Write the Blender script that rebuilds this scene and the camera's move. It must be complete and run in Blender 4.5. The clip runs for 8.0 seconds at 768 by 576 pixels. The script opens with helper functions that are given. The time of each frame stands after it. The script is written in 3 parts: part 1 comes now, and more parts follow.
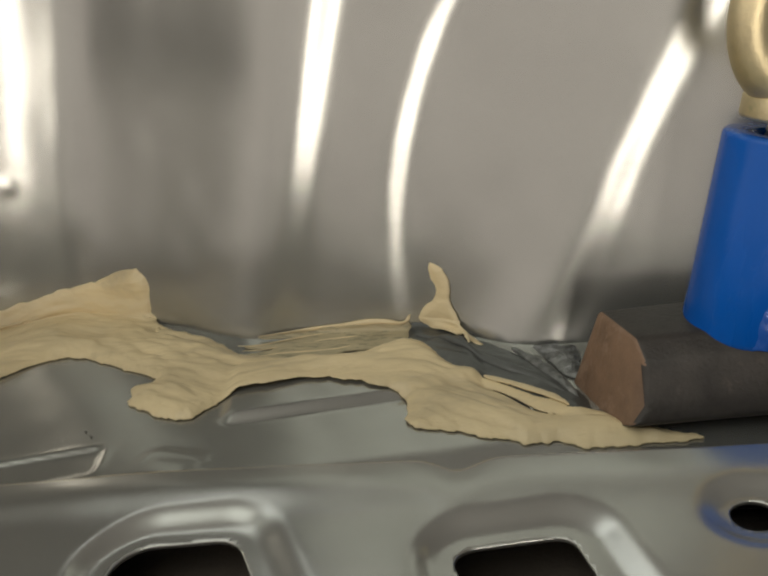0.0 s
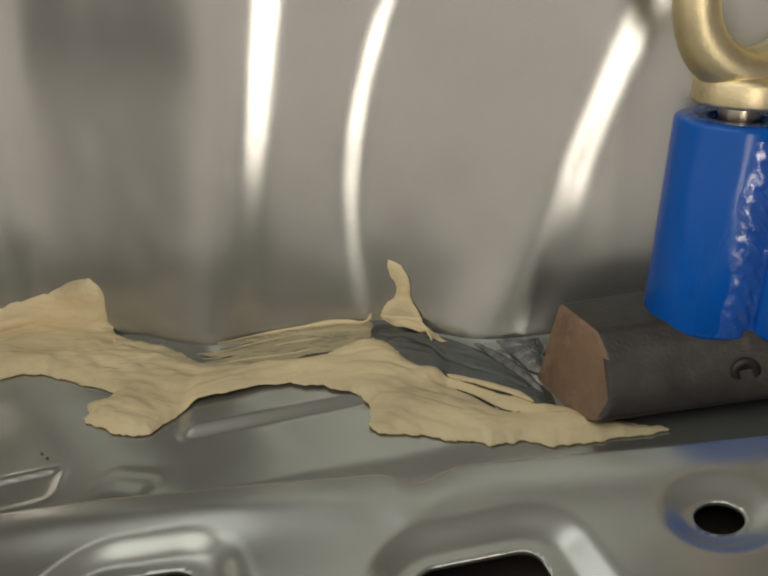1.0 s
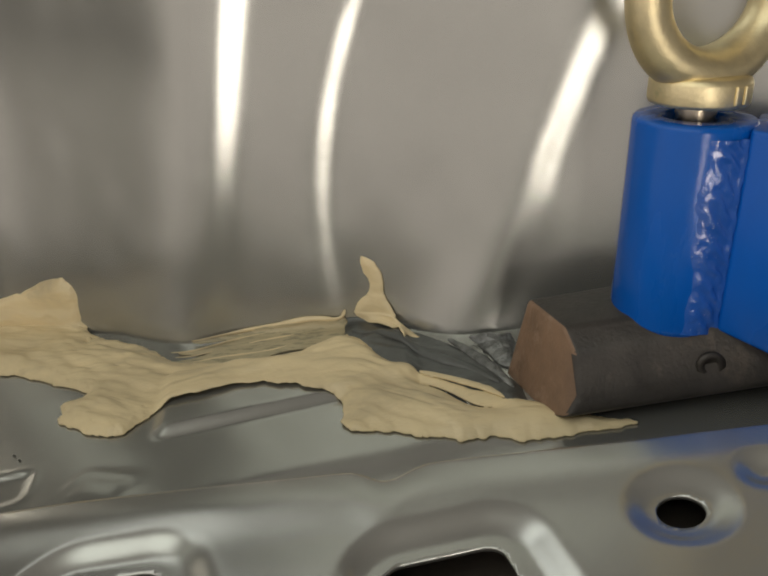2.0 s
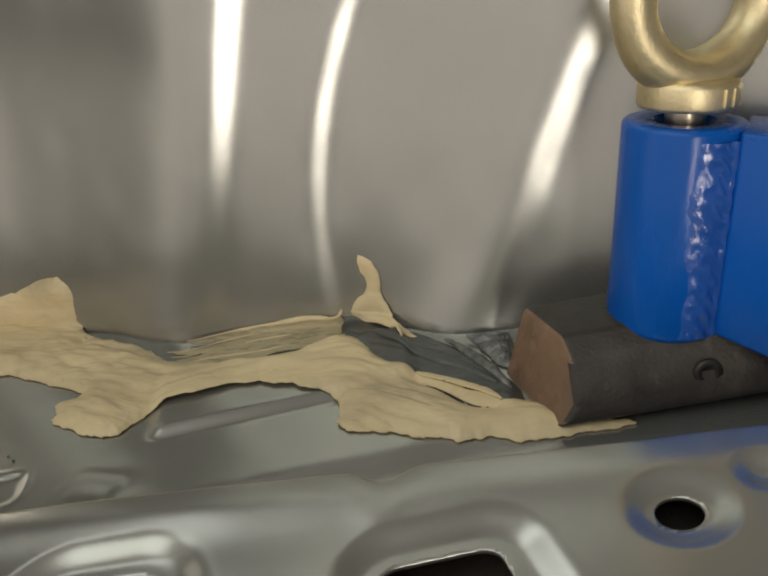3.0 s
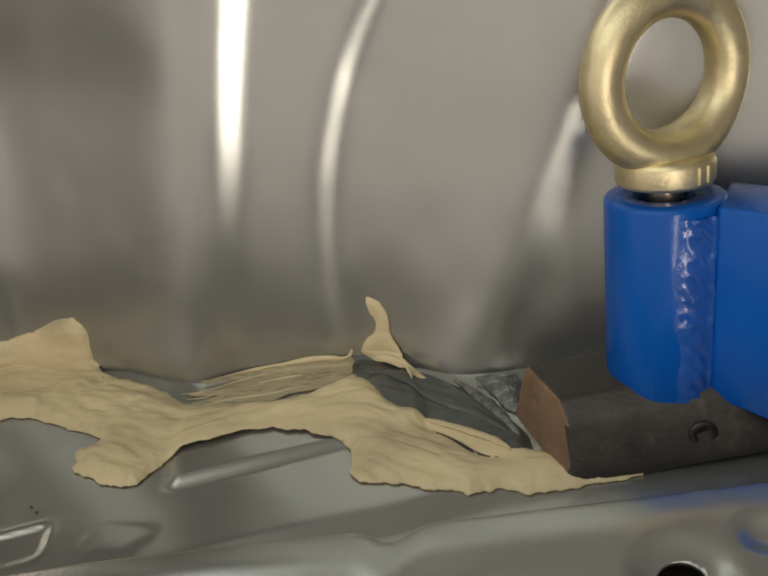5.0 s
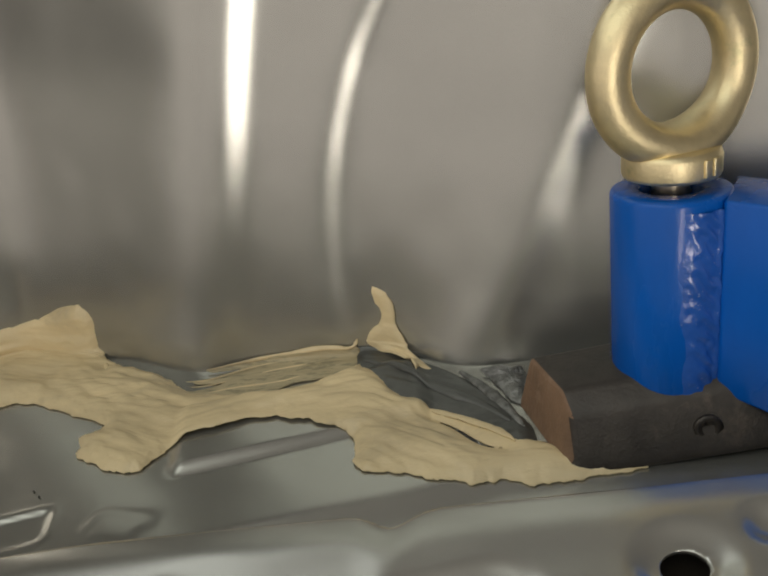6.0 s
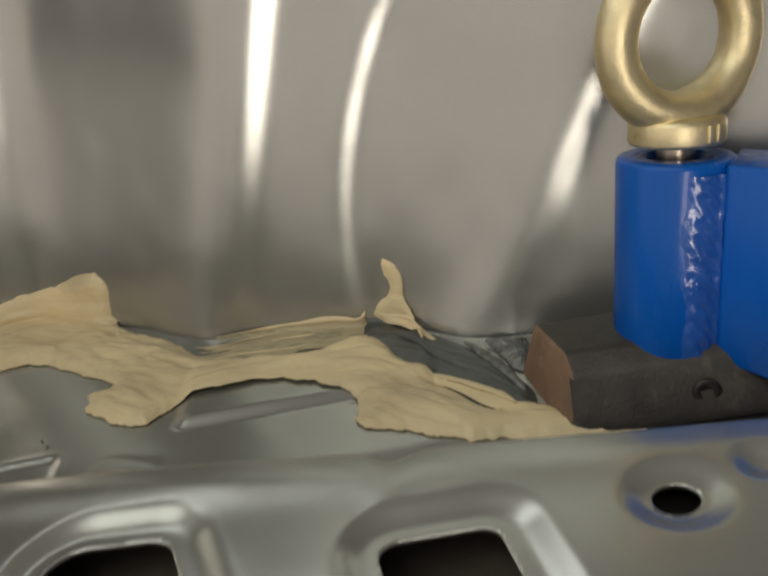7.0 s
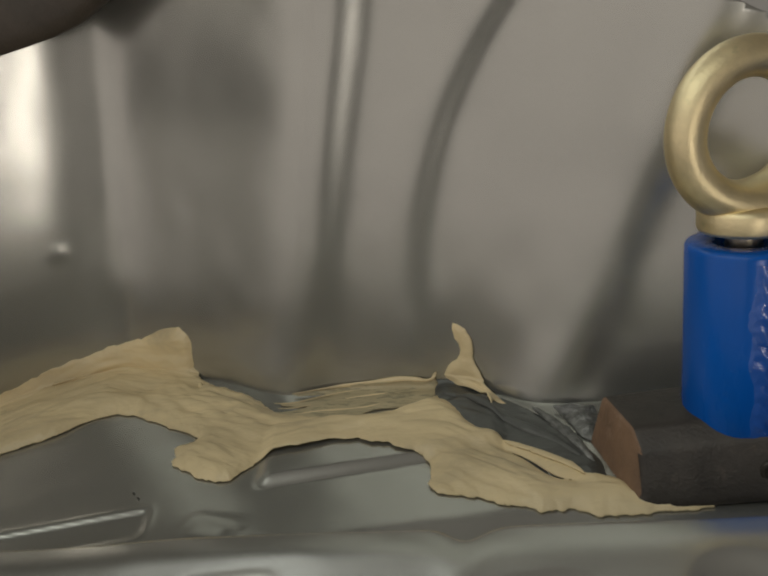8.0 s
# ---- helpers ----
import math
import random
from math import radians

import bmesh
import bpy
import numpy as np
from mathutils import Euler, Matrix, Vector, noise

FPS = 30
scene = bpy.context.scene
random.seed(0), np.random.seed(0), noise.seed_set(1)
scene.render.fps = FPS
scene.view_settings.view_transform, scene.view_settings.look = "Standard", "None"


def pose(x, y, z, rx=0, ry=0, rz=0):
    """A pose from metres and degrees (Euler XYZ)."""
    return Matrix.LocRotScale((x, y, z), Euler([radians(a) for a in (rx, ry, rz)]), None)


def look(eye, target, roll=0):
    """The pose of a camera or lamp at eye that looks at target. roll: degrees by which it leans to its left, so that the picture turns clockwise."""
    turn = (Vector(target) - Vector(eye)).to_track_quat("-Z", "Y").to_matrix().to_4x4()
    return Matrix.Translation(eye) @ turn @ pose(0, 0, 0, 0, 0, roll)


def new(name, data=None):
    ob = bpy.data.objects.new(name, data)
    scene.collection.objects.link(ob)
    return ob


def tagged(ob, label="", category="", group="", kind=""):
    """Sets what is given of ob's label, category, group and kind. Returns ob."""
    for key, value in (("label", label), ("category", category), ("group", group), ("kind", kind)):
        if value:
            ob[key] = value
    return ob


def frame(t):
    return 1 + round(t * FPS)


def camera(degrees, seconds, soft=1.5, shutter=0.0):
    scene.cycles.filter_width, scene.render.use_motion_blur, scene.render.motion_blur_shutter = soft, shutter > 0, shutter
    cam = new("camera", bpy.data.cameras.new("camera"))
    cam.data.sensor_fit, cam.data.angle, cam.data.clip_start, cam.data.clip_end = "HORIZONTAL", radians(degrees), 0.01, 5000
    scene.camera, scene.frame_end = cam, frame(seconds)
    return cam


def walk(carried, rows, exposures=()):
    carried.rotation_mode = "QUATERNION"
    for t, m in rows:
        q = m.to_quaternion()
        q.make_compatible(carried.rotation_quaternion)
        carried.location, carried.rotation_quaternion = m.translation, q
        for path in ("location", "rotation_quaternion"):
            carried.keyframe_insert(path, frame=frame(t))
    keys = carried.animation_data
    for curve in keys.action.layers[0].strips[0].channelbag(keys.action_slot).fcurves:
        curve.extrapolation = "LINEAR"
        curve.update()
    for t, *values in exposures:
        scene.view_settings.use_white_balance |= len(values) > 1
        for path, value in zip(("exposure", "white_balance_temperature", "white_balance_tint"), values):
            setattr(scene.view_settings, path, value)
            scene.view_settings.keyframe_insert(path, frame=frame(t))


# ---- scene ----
cam = camera(51.3, 8.0, soft=2.0, shutter=0.5)
PATH = [
    (0, (0.101, 0.214, 1.041), (-0.081, 2.096, 0.391), 6.0),
    (0.5, (0.105, 0.222, 1.048), (-0.051, 2.102, 0.383), 4.1),
    (1, (0.107, 0.225, 1.047), (-0.012, 2.098, 0.354), 3.8),
    (1.5, (0.11, 0.225, 1.05), (0.028, 2.092, 0.338), 3.5),
    (3, (0.113, 0.228, 1.049), (0.035, 2.095, 0.335), 3.5),
    (3.5, (0.113, 0.228, 1.047), (0.033, 2.095, 0.333), 3.7),
    (4, (0.112, 0.233, 1.065), (0.031, 2.092, 0.332), 2.7),
    (4.5, (0.113, 0.235, 1.078), (0.007, 2.081, 0.317), 1.6),
    (6, (0.115, 0.235, 1.073), (-0.015, 2.074, 0.298), 2.2),
    (6.5, (0.115, 0.234, 1.069), (-0.017, 2.076, 0.301), 2.8),
    (7, (0.119, 0.219, 1.051), (-0.047, 2.084, 0.348), 4.1),
    (7.3, (0.123, 0.189, 1.045), (-0.104, 2.055, 0.361), 4.1),
    (7.5, (0.126, 0.18, 1.05), (-0.131, 2.055, 0.404), 4.3),
    (7.7, (0.118, 0.192, 1.06), (-0.163, 2.078, 0.459), 4.2),
    (8, (0.112, 0.21, 1.075), (-0.201, 2.07, 0.41), 3.2),
]
walk(cam, [(t, look(eye, target, roll)) for t, eye, target, roll in PATH], [(0.0, -0.04), (7.0, -0.04), (7.4, -0.2), (7.7, -0.30), (8.0, -0.30)])

# ---- light and room ----
world = bpy.data.worlds.new("world")
scene.world = world
world.use_nodes = True
wnt = world.node_tree
bgn = wnt.nodes["Background"]
bgn.inputs[0].default_value = (0.5, 0.5, 0.5, 1)
bgn.inputs[1].default_value = 0.0


def area(name, eye, target, sx, sy, power, colour):
    d = bpy.data.lights.new(name, "AREA")
    d.shape, d.size, d.size_y, d.energy, d.color = "RECTANGLE", sx, sy, power, colour
    ob = new(name, d)
    ob.matrix_world = look(eye, target)
    return ob


TUBE = area("ceiling_light", (-1.1, -0.7, 2.85), (-0.4, 0.2, 0.95), 3.2, 2.0, 38, (0.95, 1.0, 0.93))
# unseen fill added at the rear to brighten the cross member
NORTH = area("rear_fill_light", (-1.5, 2.1, 2.6), (0.0, 0.8, 0.7), 3.0, 1.8, 34, (0.95, 1.0, 0.97))
# added light with no window behind it, for the panel's bright reflections
LEFT = area("left_fill_light", (-1.72, -1.22, 1.08), (0.05, 0.5, 1.08), 4.8, 2.0, 20.5, (1.0, 0.90, 0.83))


# ---- materials ----
def material(name, base, rough, metal=0.0, vary=0.12, scale=40.0, bump=0.1, bump_scale=300.0, second=None, second_amount=0.0,
             second_scale=60.0, coat=0.0, rough_vary=0.1, stretch=(1, 1, 1)):
    m = bpy.data.materials.new(name)
    m.use_nodes = True
    nt = m.node_tree
    N, L = nt.nodes, nt.links
    b = N["Principled BSDF"]
    co = N.new("ShaderNodeTexCoord")
    mp = N.new("ShaderNodeMapping")
    mp.inputs["Scale"].default_value = stretch
    L.new(co.outputs["Object"], mp.inputs["Vector"])

    def nz(sc, detail, rgh=0.6):
        n = N.new("ShaderNodeTexNoise")
        n.inputs["Scale"].default_value, n.inputs["Detail"].default_value, n.inputs["Roughness"].default_value = sc, detail, rgh
        L.new(mp.outputs[0], n.inputs["Vector"])
        return n

    n1, n2 = nz(scale, 5), nz(bump_scale, 3)
    ramp = N.new("ShaderNodeValToRGB")
    ramp.color_ramp.elements[0].position, ramp.color_ramp.elements[1].position = 0.3, 0.7
    ramp.color_ramp.elements[0].color = (*[c * (1 - vary) for c in base], 1)
    ramp.color_ramp.elements[1].color = (*[min(1, c * (1 + vary)) for c in base], 1)
    L.new(n1.outputs["Fac"], ramp.inputs[0])
    out = ramp.outputs[0]
    if second:
        n3 = nz(second_scale, 6, 0.65)
        r3 = N.new("ShaderNodeValToRGB")
        r3.color_ramp.elements[0].position, r3.color_ramp.elements[1].position = 1 - second_amount - 0.04, 1 - second_amount + 0.04
        L.new(n3.outputs["Fac"], r3.inputs[0])
        mx = N.new("ShaderNodeMix")
        mx.data_type = "RGBA"
        L.new(r3.outputs[0], mx.inputs[0])
        L.new(out, mx.inputs[6])
        mx.inputs[7].default_value = (*second, 1)
        out = mx.outputs[2]
    L.new(out, b.inputs["Base Color"])
    mr = N.new("ShaderNodeMapRange")
    mr.inputs[3].default_value, mr.inputs[4].default_value = max(0.02, rough - rough_vary), min(1, rough + rough_vary)
    L.new(n1.outputs["Fac"], mr.inputs[0])
    L.new(mr.outputs[0], b.inputs["Roughness"])
    b.inputs["Metallic"].default_value = metal
    b.inputs["Coat Weight"].default_value = coat
    b.inputs["Coat Roughness"].default_value = 0.12
    if bump:
        bp = N.new("ShaderNodeBump")
        bp.inputs["Strength"].default_value, bp.inputs["Distance"].default_value = bump, 0.001
        L.new(n2.outputs["Fac"], bp.inputs["Height"])
        L.new(bp.outputs[0], b.inputs["Normal"])
    return m


PAINT = material("silver_grey_primer", (0.42, 0.417, 0.385), 0.25, 0.78, 0.05, 18, 0.02, 900, rough_vary=0.03)
# bare steel darkened for the shade under the lifted seam
SHADED_STEEL = material("shaded_bare_steel", (0.11, 0.112, 0.105), 0.42, 0.5, 0.3, 60, 0.2, 500, (0.21, 0.21, 0.20), 0.30, 90)
SEALER = material("cream_seam_sealer", (0.73, 0.59, 0.35), 0.40, 0.0, 0.14, 35, 0.4, 260, (0.55, 0.445, 0.27), 0.40, 14, stretch=(0.4, 1, 1))
THIN_SEALER = material("thin_brushed_sealer", (0.47, 0.395, 0.245), 0.5, 0.0, 0.18, 60, 0.5, 600, (0.30, 0.265, 0.17), 0.44, 420, stretch=(0.09, 1, 1))
BLUE = material("blue_gloss_enamel", (0.001, 0.092, 0.43), 0.27, 0.0, 0.12, 30, 0.12, 220, (0.10, 0.19, 0.38), 0.27, 75, coat=0.15, stretch=(1, 1, 0.3))
BLUE.node_tree.nodes["Principled BSDF"].inputs["Specular IOR Level"].default_value = 0.25
# the pale second colour puts glints into the weld's blue
WELD = material("painted_weld_bead", (0.02, 0.10, 0.42), 0.18, 0.0, 0.1, 60, 0.5, 300, (0.35, 0.42, 0.55), 0.32, 300, coat=0.8)
ZINC = material("yellow_zinc_plating", (0.80, 0.68, 0.42), 0.46, 1.0, 0.10, 120, 0.16, 900, (0.66, 0.59, 0.34), 0.36, 70)
STEEL = material("dark_oiled_steel", (0.055, 0.047, 0.040), 0.46, 0.4, 0.35, 60, 0.25, 700, (0.10, 0.082, 0.066), 0.38, 50)
RUST = material("rusty_sawn_steel", (0.21, 0.128, 0.078), 0.55, 0.1, 0.25, 80, 0.4, 600, (0.27, 0.175, 0.115), 0.40, 60)
THREAD = material("bright_thread_steel", (0.55, 0.47, 0.35), 0.3, 1.0)
RUBBER = material("black_speck", (0.02, 0.02, 0.02), 0.6)
SCRATCHED = material("scratched_bare_steel", (0.26, 0.26, 0.25), 0.42, 0.9, 0.5, 200, 0.8, 900)
# dark brown that holds the shade of the rail and the cut-outs
SHADE_BROWN = material("brown_with_shade", (0.075, 0.06, 0.047), 0.6, 0.0, 0.25, 40, 0.5, 300)
PLASTER = material("workshop_plaster", (0.66, 0.63, 0.60), 0.8, 0.0, 0.1, 2, 0.2, 40)
CONCRETE = material("workshop_concrete", (0.03, 0.029, 0.028), 0.7, 0.0, 0.15, 3, 0.3, 60)


# ---- mesh tools ----
def part(name, bm, mat, parent=None, label="", smooth=True):
    me = bpy.data.meshes.new(name)
    bm.to_mesh(me)
    bm.free()
    for p in me.polygons:
        p.use_smooth = smooth
    me.materials.append(mat)
    ob = new(name, me)
    ob.parent = parent
    if label:
        ob["label"] = label
    return ob


def mesh_thing(name, verts, faces, mat, smooth=True):
    me = bpy.data.meshes.new(name)
    me.from_pydata([tuple(v) for v in verts], [], [tuple(f) for f in faces])
    me.update()
    for p in me.polygons:
        p.use_smooth = smooth
    me.materials.append(mat)
    return new(name, me)


def thick(ob, t, offset=-1.0):
    md = ob.modifiers.new("thickness", "SOLIDIFY")
    md.thickness, md.offset = t, offset
    return ob


def clipped_sheet(name, us, vs, inside, place, mat):
    """A sheet over the grid us x vs where inside(u, v) < 0; the rim is drawn onto inside = 0. place(u, v) gives x, y, z."""
    U, V = np.meshgrid(us, vs, indexing="ij")
    S = inside(U, V)
    e = 1e-5
    for _ in range(3):
        D = inside(U, V)
        gx, gy = (inside(U + e, V) - D) / e, (inside(U, V + e) - D) / e
        g = np.maximum(gx * gx + gy * gy, 0.05)
        near = (S > 0)
        U = np.where(near, U - D * gx / g, U)
        V = np.where(near, V - D * gy / g, V)
    keep = S < 0
    cells = (keep[:-1, :-1] | keep[1:, :-1] | keep[1:, 1:] | keep[:-1, 1:])
    X, Y, Zc = place(U, V)
    ids = np.arange(U.size).reshape(U.shape)
    i, j = np.nonzero(cells)
    quads = np.stack([ids[i, j], ids[i + 1, j], ids[i + 1, j + 1], ids[i, j + 1]], 1)
    used = np.unique(quads)
    back = np.full(U.size, -1)
    back[used] = np.arange(len(used))
    P = np.stack([X.ravel(), Y.ravel(), Zc.ravel()], 1)[used]
    return mesh_thing(name, P.tolist(), back[quads].tolist(), mat)


def fbm(x, y, seed, octaves=4):
    """Smooth value noise on arrays, about -1 to 1."""
    rng = np.random.RandomState(seed)
    table = rng.rand(257, 257) * 2 - 1
    total, amp = 0, 0.55
    for _ in range(octaves):
        i, j = np.floor(x).astype(int), np.floor(y).astype(int)
        fx, fy = x - i, y - j
        fx, fy = fx * fx * (3 - 2 * fx), fy * fy * (3 - 2 * fy)
        i, j = i % 256, j % 256
        i1, j1 = (i + 1) % 256, (j + 1) % 256
        total = total + amp * ((table[i, j] * (1 - fx) + table[i1, j] * fx) * (1 - fy) + (table[i, j1] * (1 - fx) + table[i1, j1] * fx) * fy)
        x, y, amp = x * 2.03 + 7.1, y * 2.03 + 3.7, amp * 0.5
    return total


def polygon_distance(px, py, outline):
    """Signed distance to a closed outline, negative inside."""
    best, inside = np.full(px.shape, 1e9), np.zeros(px.shape, bool)
    for (ax, ay), (bx, by) in zip(outline, outline[1:] + outline[:1]):
        dx, dy = bx - ax, by - ay
        t = np.clip(((px - ax) * dx + (py - ay) * dy) / (dx * dx + dy * dy + 1e-18), 0, 1)
        best = np.minimum(best, (px - ax - t * dx) ** 2 + (py - ay - t * dy) ** 2)
        cross = ((ay > py) != (by > py))
        inside ^= cross & (px < ax + (py - ay) * dx / (dy if abs(dy) > 1e-12 else 1e-12))
    return np.where(inside, -1, 1) * np.sqrt(best)


def rounded(outline, steps=4):
    """A closed smooth curve through the outline's corners (Catmull-Rom)."""
    n, out = len(outline), []
    for k in range(n):
        p0, p1, p2, p3 = (np.array(outline[(k + d) % n], float) for d in (-1, 0, 1, 2))
        for s in range(steps):
            t = s / steps
            out.append(tuple(0.5 * (2 * p1 + (p2 - p0) * t + (2 * p0 - 5 * p1 + 4 * p2 - p3) * t * t + (3 * p1 - p0 - 3 * p2 + p3) * t ** 3)))
    return out


# ---- shape of the body shell ----
def soft_step(u):
    return np.tanh(1.2 * u) * 0.8862


def smooth01(t):
    t = np.clip(t, 0, 1)
    return t * t * (3 - 2 * t)


def softplus(u):
    return np.logaddexp(0, u)


def crease_b(z):
    h = z - 0.965
    return 0.0690 - 0.05 * h + 2.3 * h * h + 2.0 * h ** 3


def crease_c(z):
    h = np.maximum(z, 0.9) - 0.965
    return 0.1545 + 0.19 * h + 0.45 * (np.maximum(h, 0)) ** 2 - 3.2 * np.minimum(h, 0) ** 2


def floor_z(x, y):
    return 0.813 + 0.234 * x + 0.128 * y


def foot_y(x, z):
    """How far the foot of the side panel stands out, most of it below the third crease."""
    reach = smooth01((x - 0.085) / 0.06) * (1 - smooth01((x - 0.138) / 0.050))
    return 0.011 * reach * np.exp(-np.maximum(z - floor_z(x, 0.53), 0) / 0.026)


def wall_y(x, z):
    y = 0.5785 - 0.33 * x
    w = 0.011
    y = y - 0.74 * w * softplus(-(x + 0.113) / w) - 0.45 * 0.02 * softplus(-(x + 0.143) / 0.02) + 0.22 * 0.010 * soft_step((x + 0.110) / 0.010)
    y = y - 0.007 * np.exp(-((x - 0.018) / 0.045) ** 2) + 0.003
    for c, h, w in ((0.0215 + 0.075 * (z - 0.93), 0.47, 0.0145), (crease_b(z), 0.37, 0.0095), (crease_c(z), 0.31, 0.0122)):
        y = y + h * w * soft_step((x - c) / w)
    # the foot of the panel flares out to the floor
    flare = np.exp(-np.maximum(z - floor_z(x, 0.56), 0) / 0.011) * np.exp(-((x - 0.022) / 0.045) ** 4)
    dimple = 0.0006 * np.exp(-((x + 0.133) ** 2 + (z - 0.938) ** 2) / 0.004 ** 2)
    return y - 0.002 * flare - foot_y(x, z) - dimple


def seam_y(x):
    z = floor_z(x, 0.56)
    return wall_y(x, z) + foot_y(x, z) - 0.016 * smooth01((x - 0.085) / 0.06)


def on_seam(x, q, lift=0.0, r=0.006):
    """Across the seam: q > 0 is up the side panel, q < 0 out on the floor panel; lift is off the metal."""
    y0 = seam_y(x)
    zq = floor_z(x, y0)
    up = np.maximum(q, 0) + np.where(np.abs(q) < r, (r - np.abs(q)) ** 2 / (4 * r), 0)
    out = np.maximum(-q, 0) + np.where(np.abs(q) < r, (r - np.abs(q)) ** 2 / (4 * r), 0)
    z = zq + up
    y = np.where(q > r, wall_y(x, z), y0) - out
    z = np.where(q <= 0, floor_shape(x, y)[2] + up, z)
    a = np.clip((q + r) / (2 * r), 0, 1) * math.pi / 2
    return x, y - lift * np.sin(a), z + lift * np.cos(a)


# ---- workshop that closes the place ----
def slab(name, x0, x1, y0, y1, z0, z1, mat):
    bm = bmesh.new()
    bmesh.ops.create_cube(bm, size=1)
    for v in bm.verts:
        v.co = Vector(((x0 + x1) / 2 + v.co.x * (x1 - x0), (y0 + y1) / 2 + v.co.y * (y1 - y0), (z0 + z1) / 2 + v.co.z * (z1 - z0)))
    return tagged(part(name, bm, mat, smooth=False), kind="structure")


slab("floor", -3, 3, -3, 3, -0.1, 0.0, CONCRETE)
slab("ceiling", -3, 3, -3, 3, 3.0, 3.1, PLASTER)
slab("wall_north", -3, 3, 3.0, 3.1, 0, 3, PLASTER)
slab("wall_south", -3, 3, -3.1, -3.0, 0, 3, PLASTER)
slab("wall_east", 3.0, 3.1, -3, 3, 0, 3, PLASTER)
slab("wall_west", -3.1, -3.0, -3, 3, 0, 3, PLASTER)

# ---- side panel ----
side = clipped_sheet("side_panel", np.arange(-0.34, 0.40, 0.002), np.arange(0.80, 1.16, 0.0025),
                     lambda x, z: np.maximum(z - np.minimum(1.14, 1.083 - 0.4 * (x - 0.19) + 0.003 * np.sin(x * 60)), (floor_z(x, 0.50) - 0.012) - z),
                     lambda x, z: (x, wall_y(x, z) + 0.0006 * fbm(x * 30, z * 22, 5, 2), z), PAINT)
thick(side, 0.0012, 1.0)
tagged(side, "fluted silver-grey side panel with vertical pull creases", "body panel")


# where the sealer has torn open: start, end and half width
CRACKS = ((0.1170, -0.0390, 0.1440, -0.0480, 0.0011), (0.0500, -0.0265, 0.0705, -0.0165, 0.0010), (-0.0470, -0.0110, -0.0420, -0.0040, 0.0006))
TEAR = (0.1170, -0.0390, 0.1440, -0.0480, 0.0026)


def tear_gap(u, v):
    ax, ay, bx, by, width = TEAR
    dx, dy = bx - ax, by - ay
    t = np.clip(((u - ax) * dx + (v - ay) * dy) / (dx * dx + dy * dy), 0, 1)
    return width * np.sin(math.pi * (0.05 + 0.9 * t)) - np.hypot(u - ax - t * dx, v - ay - t * dy - 0.0015 * np.sin(t * 6.0))


# ---- floor panel with pressed ribs ----
def box_distance(x, y, cx, cy, hx, hy, ang, r):
    c, s = math.cos(ang), math.sin(ang)
    u, v = np.abs((x - cx) * c + (y - cy) * s) - hx + r, np.abs(-(x - cx) * s + (y - cy) * c) - hy + r
    return np.hypot(np.maximum(u, 0), np.maximum(v, 0)) + np.minimum(np.maximum(u, v), 0) - r


def floor_shape(x, y):
    z = floor_z(x, y)
    rib = box_distance(x, y, -0.124, 0.451, 0.100, 0.0095, 0.2, 0.005)
    z = z - 0.0012 * smooth01(-rib / 0.0024) + 0.0005 * np.exp(-(rib / 0.0018) ** 2)
    bump = box_distance(x, y, 0.003, 0.463, 0.012, 0.008, -0.25, 0.004)
    z = z + 0.0007 * smooth01(-bump / 0.006) + 0.0005 * np.exp(-(bump / 0.0025) ** 2) * smooth01((y - 0.458) / 0.01)
    z = z + 0.003 * smooth01(-box_distance(x, y, 0.062, 0.517, 0.054, 0.022, 0.17, 0.008) / 0.007)
    z = z - 0.003 * smooth01((0.462 - y + 0.16 * (x - 0.06)) / 0.016) * smooth01((x - 0.02) / 0.03)
    return x, y, z + 0.0004 * fbm(x * 40, y * 40, 9, 2)


base = clipped_sheet("floor_panel", np.arange(-0.34, 0.40, 0.0015), np.arange(0.22, 0.70, 0.0015),
                     lambda x, y: np.maximum(y - wall_y(x, floor_z(x, 0.56)) - 0.004, tear_gap(x, y - seam_y(x))), floor_shape, PAINT)
thick(base, 0.0012)
tagged(base, "silver-grey pressed floor panel with ribs", "body panel")


# ---- perforated cross member ----
def inset(quad, r):
    """A four-cornered outline, corners in turn, moved in by r on every side."""
    out = []
    for k in range(4):
        p, q, w = (Vector(quad[(k + d) % 4]) for d in (-1, 0, 1))
        u, v = (p - q).normalized(), (w - q).normalized()
        out.append(tuple(q + (u + v) * (r / max(1e-6, abs(u.x * v.y - u.y * v.x)))))
    return out


def window_distance(x, y, quad, r):
    """Distance to the edge of a window with rounded corners, negative inside."""
    return polygon_distance(x, y, inset(quad, r)) - r


WIN_A = (((0.0145, 0.3905), (0.0505, 0.3935), (0.0835, 0.3350), (0.0400, 0.3310)), 0.010)
WIN_B = (((0.1075, 0.3857), (0.1375, 0.3907), (0.1512, 0.3508), (0.1207, 0.3470)), 0.0055)
HOLE = (0.181, 0.3942, 0.0057)


def cross_holes(x, y):
    d = np.maximum(-window_distance(x, y, *WIN_A), -window_distance(x, y, *WIN_B))
    return np.maximum(d, HOLE[2] - np.hypot(x - HOLE[0], y - HOLE[1]))


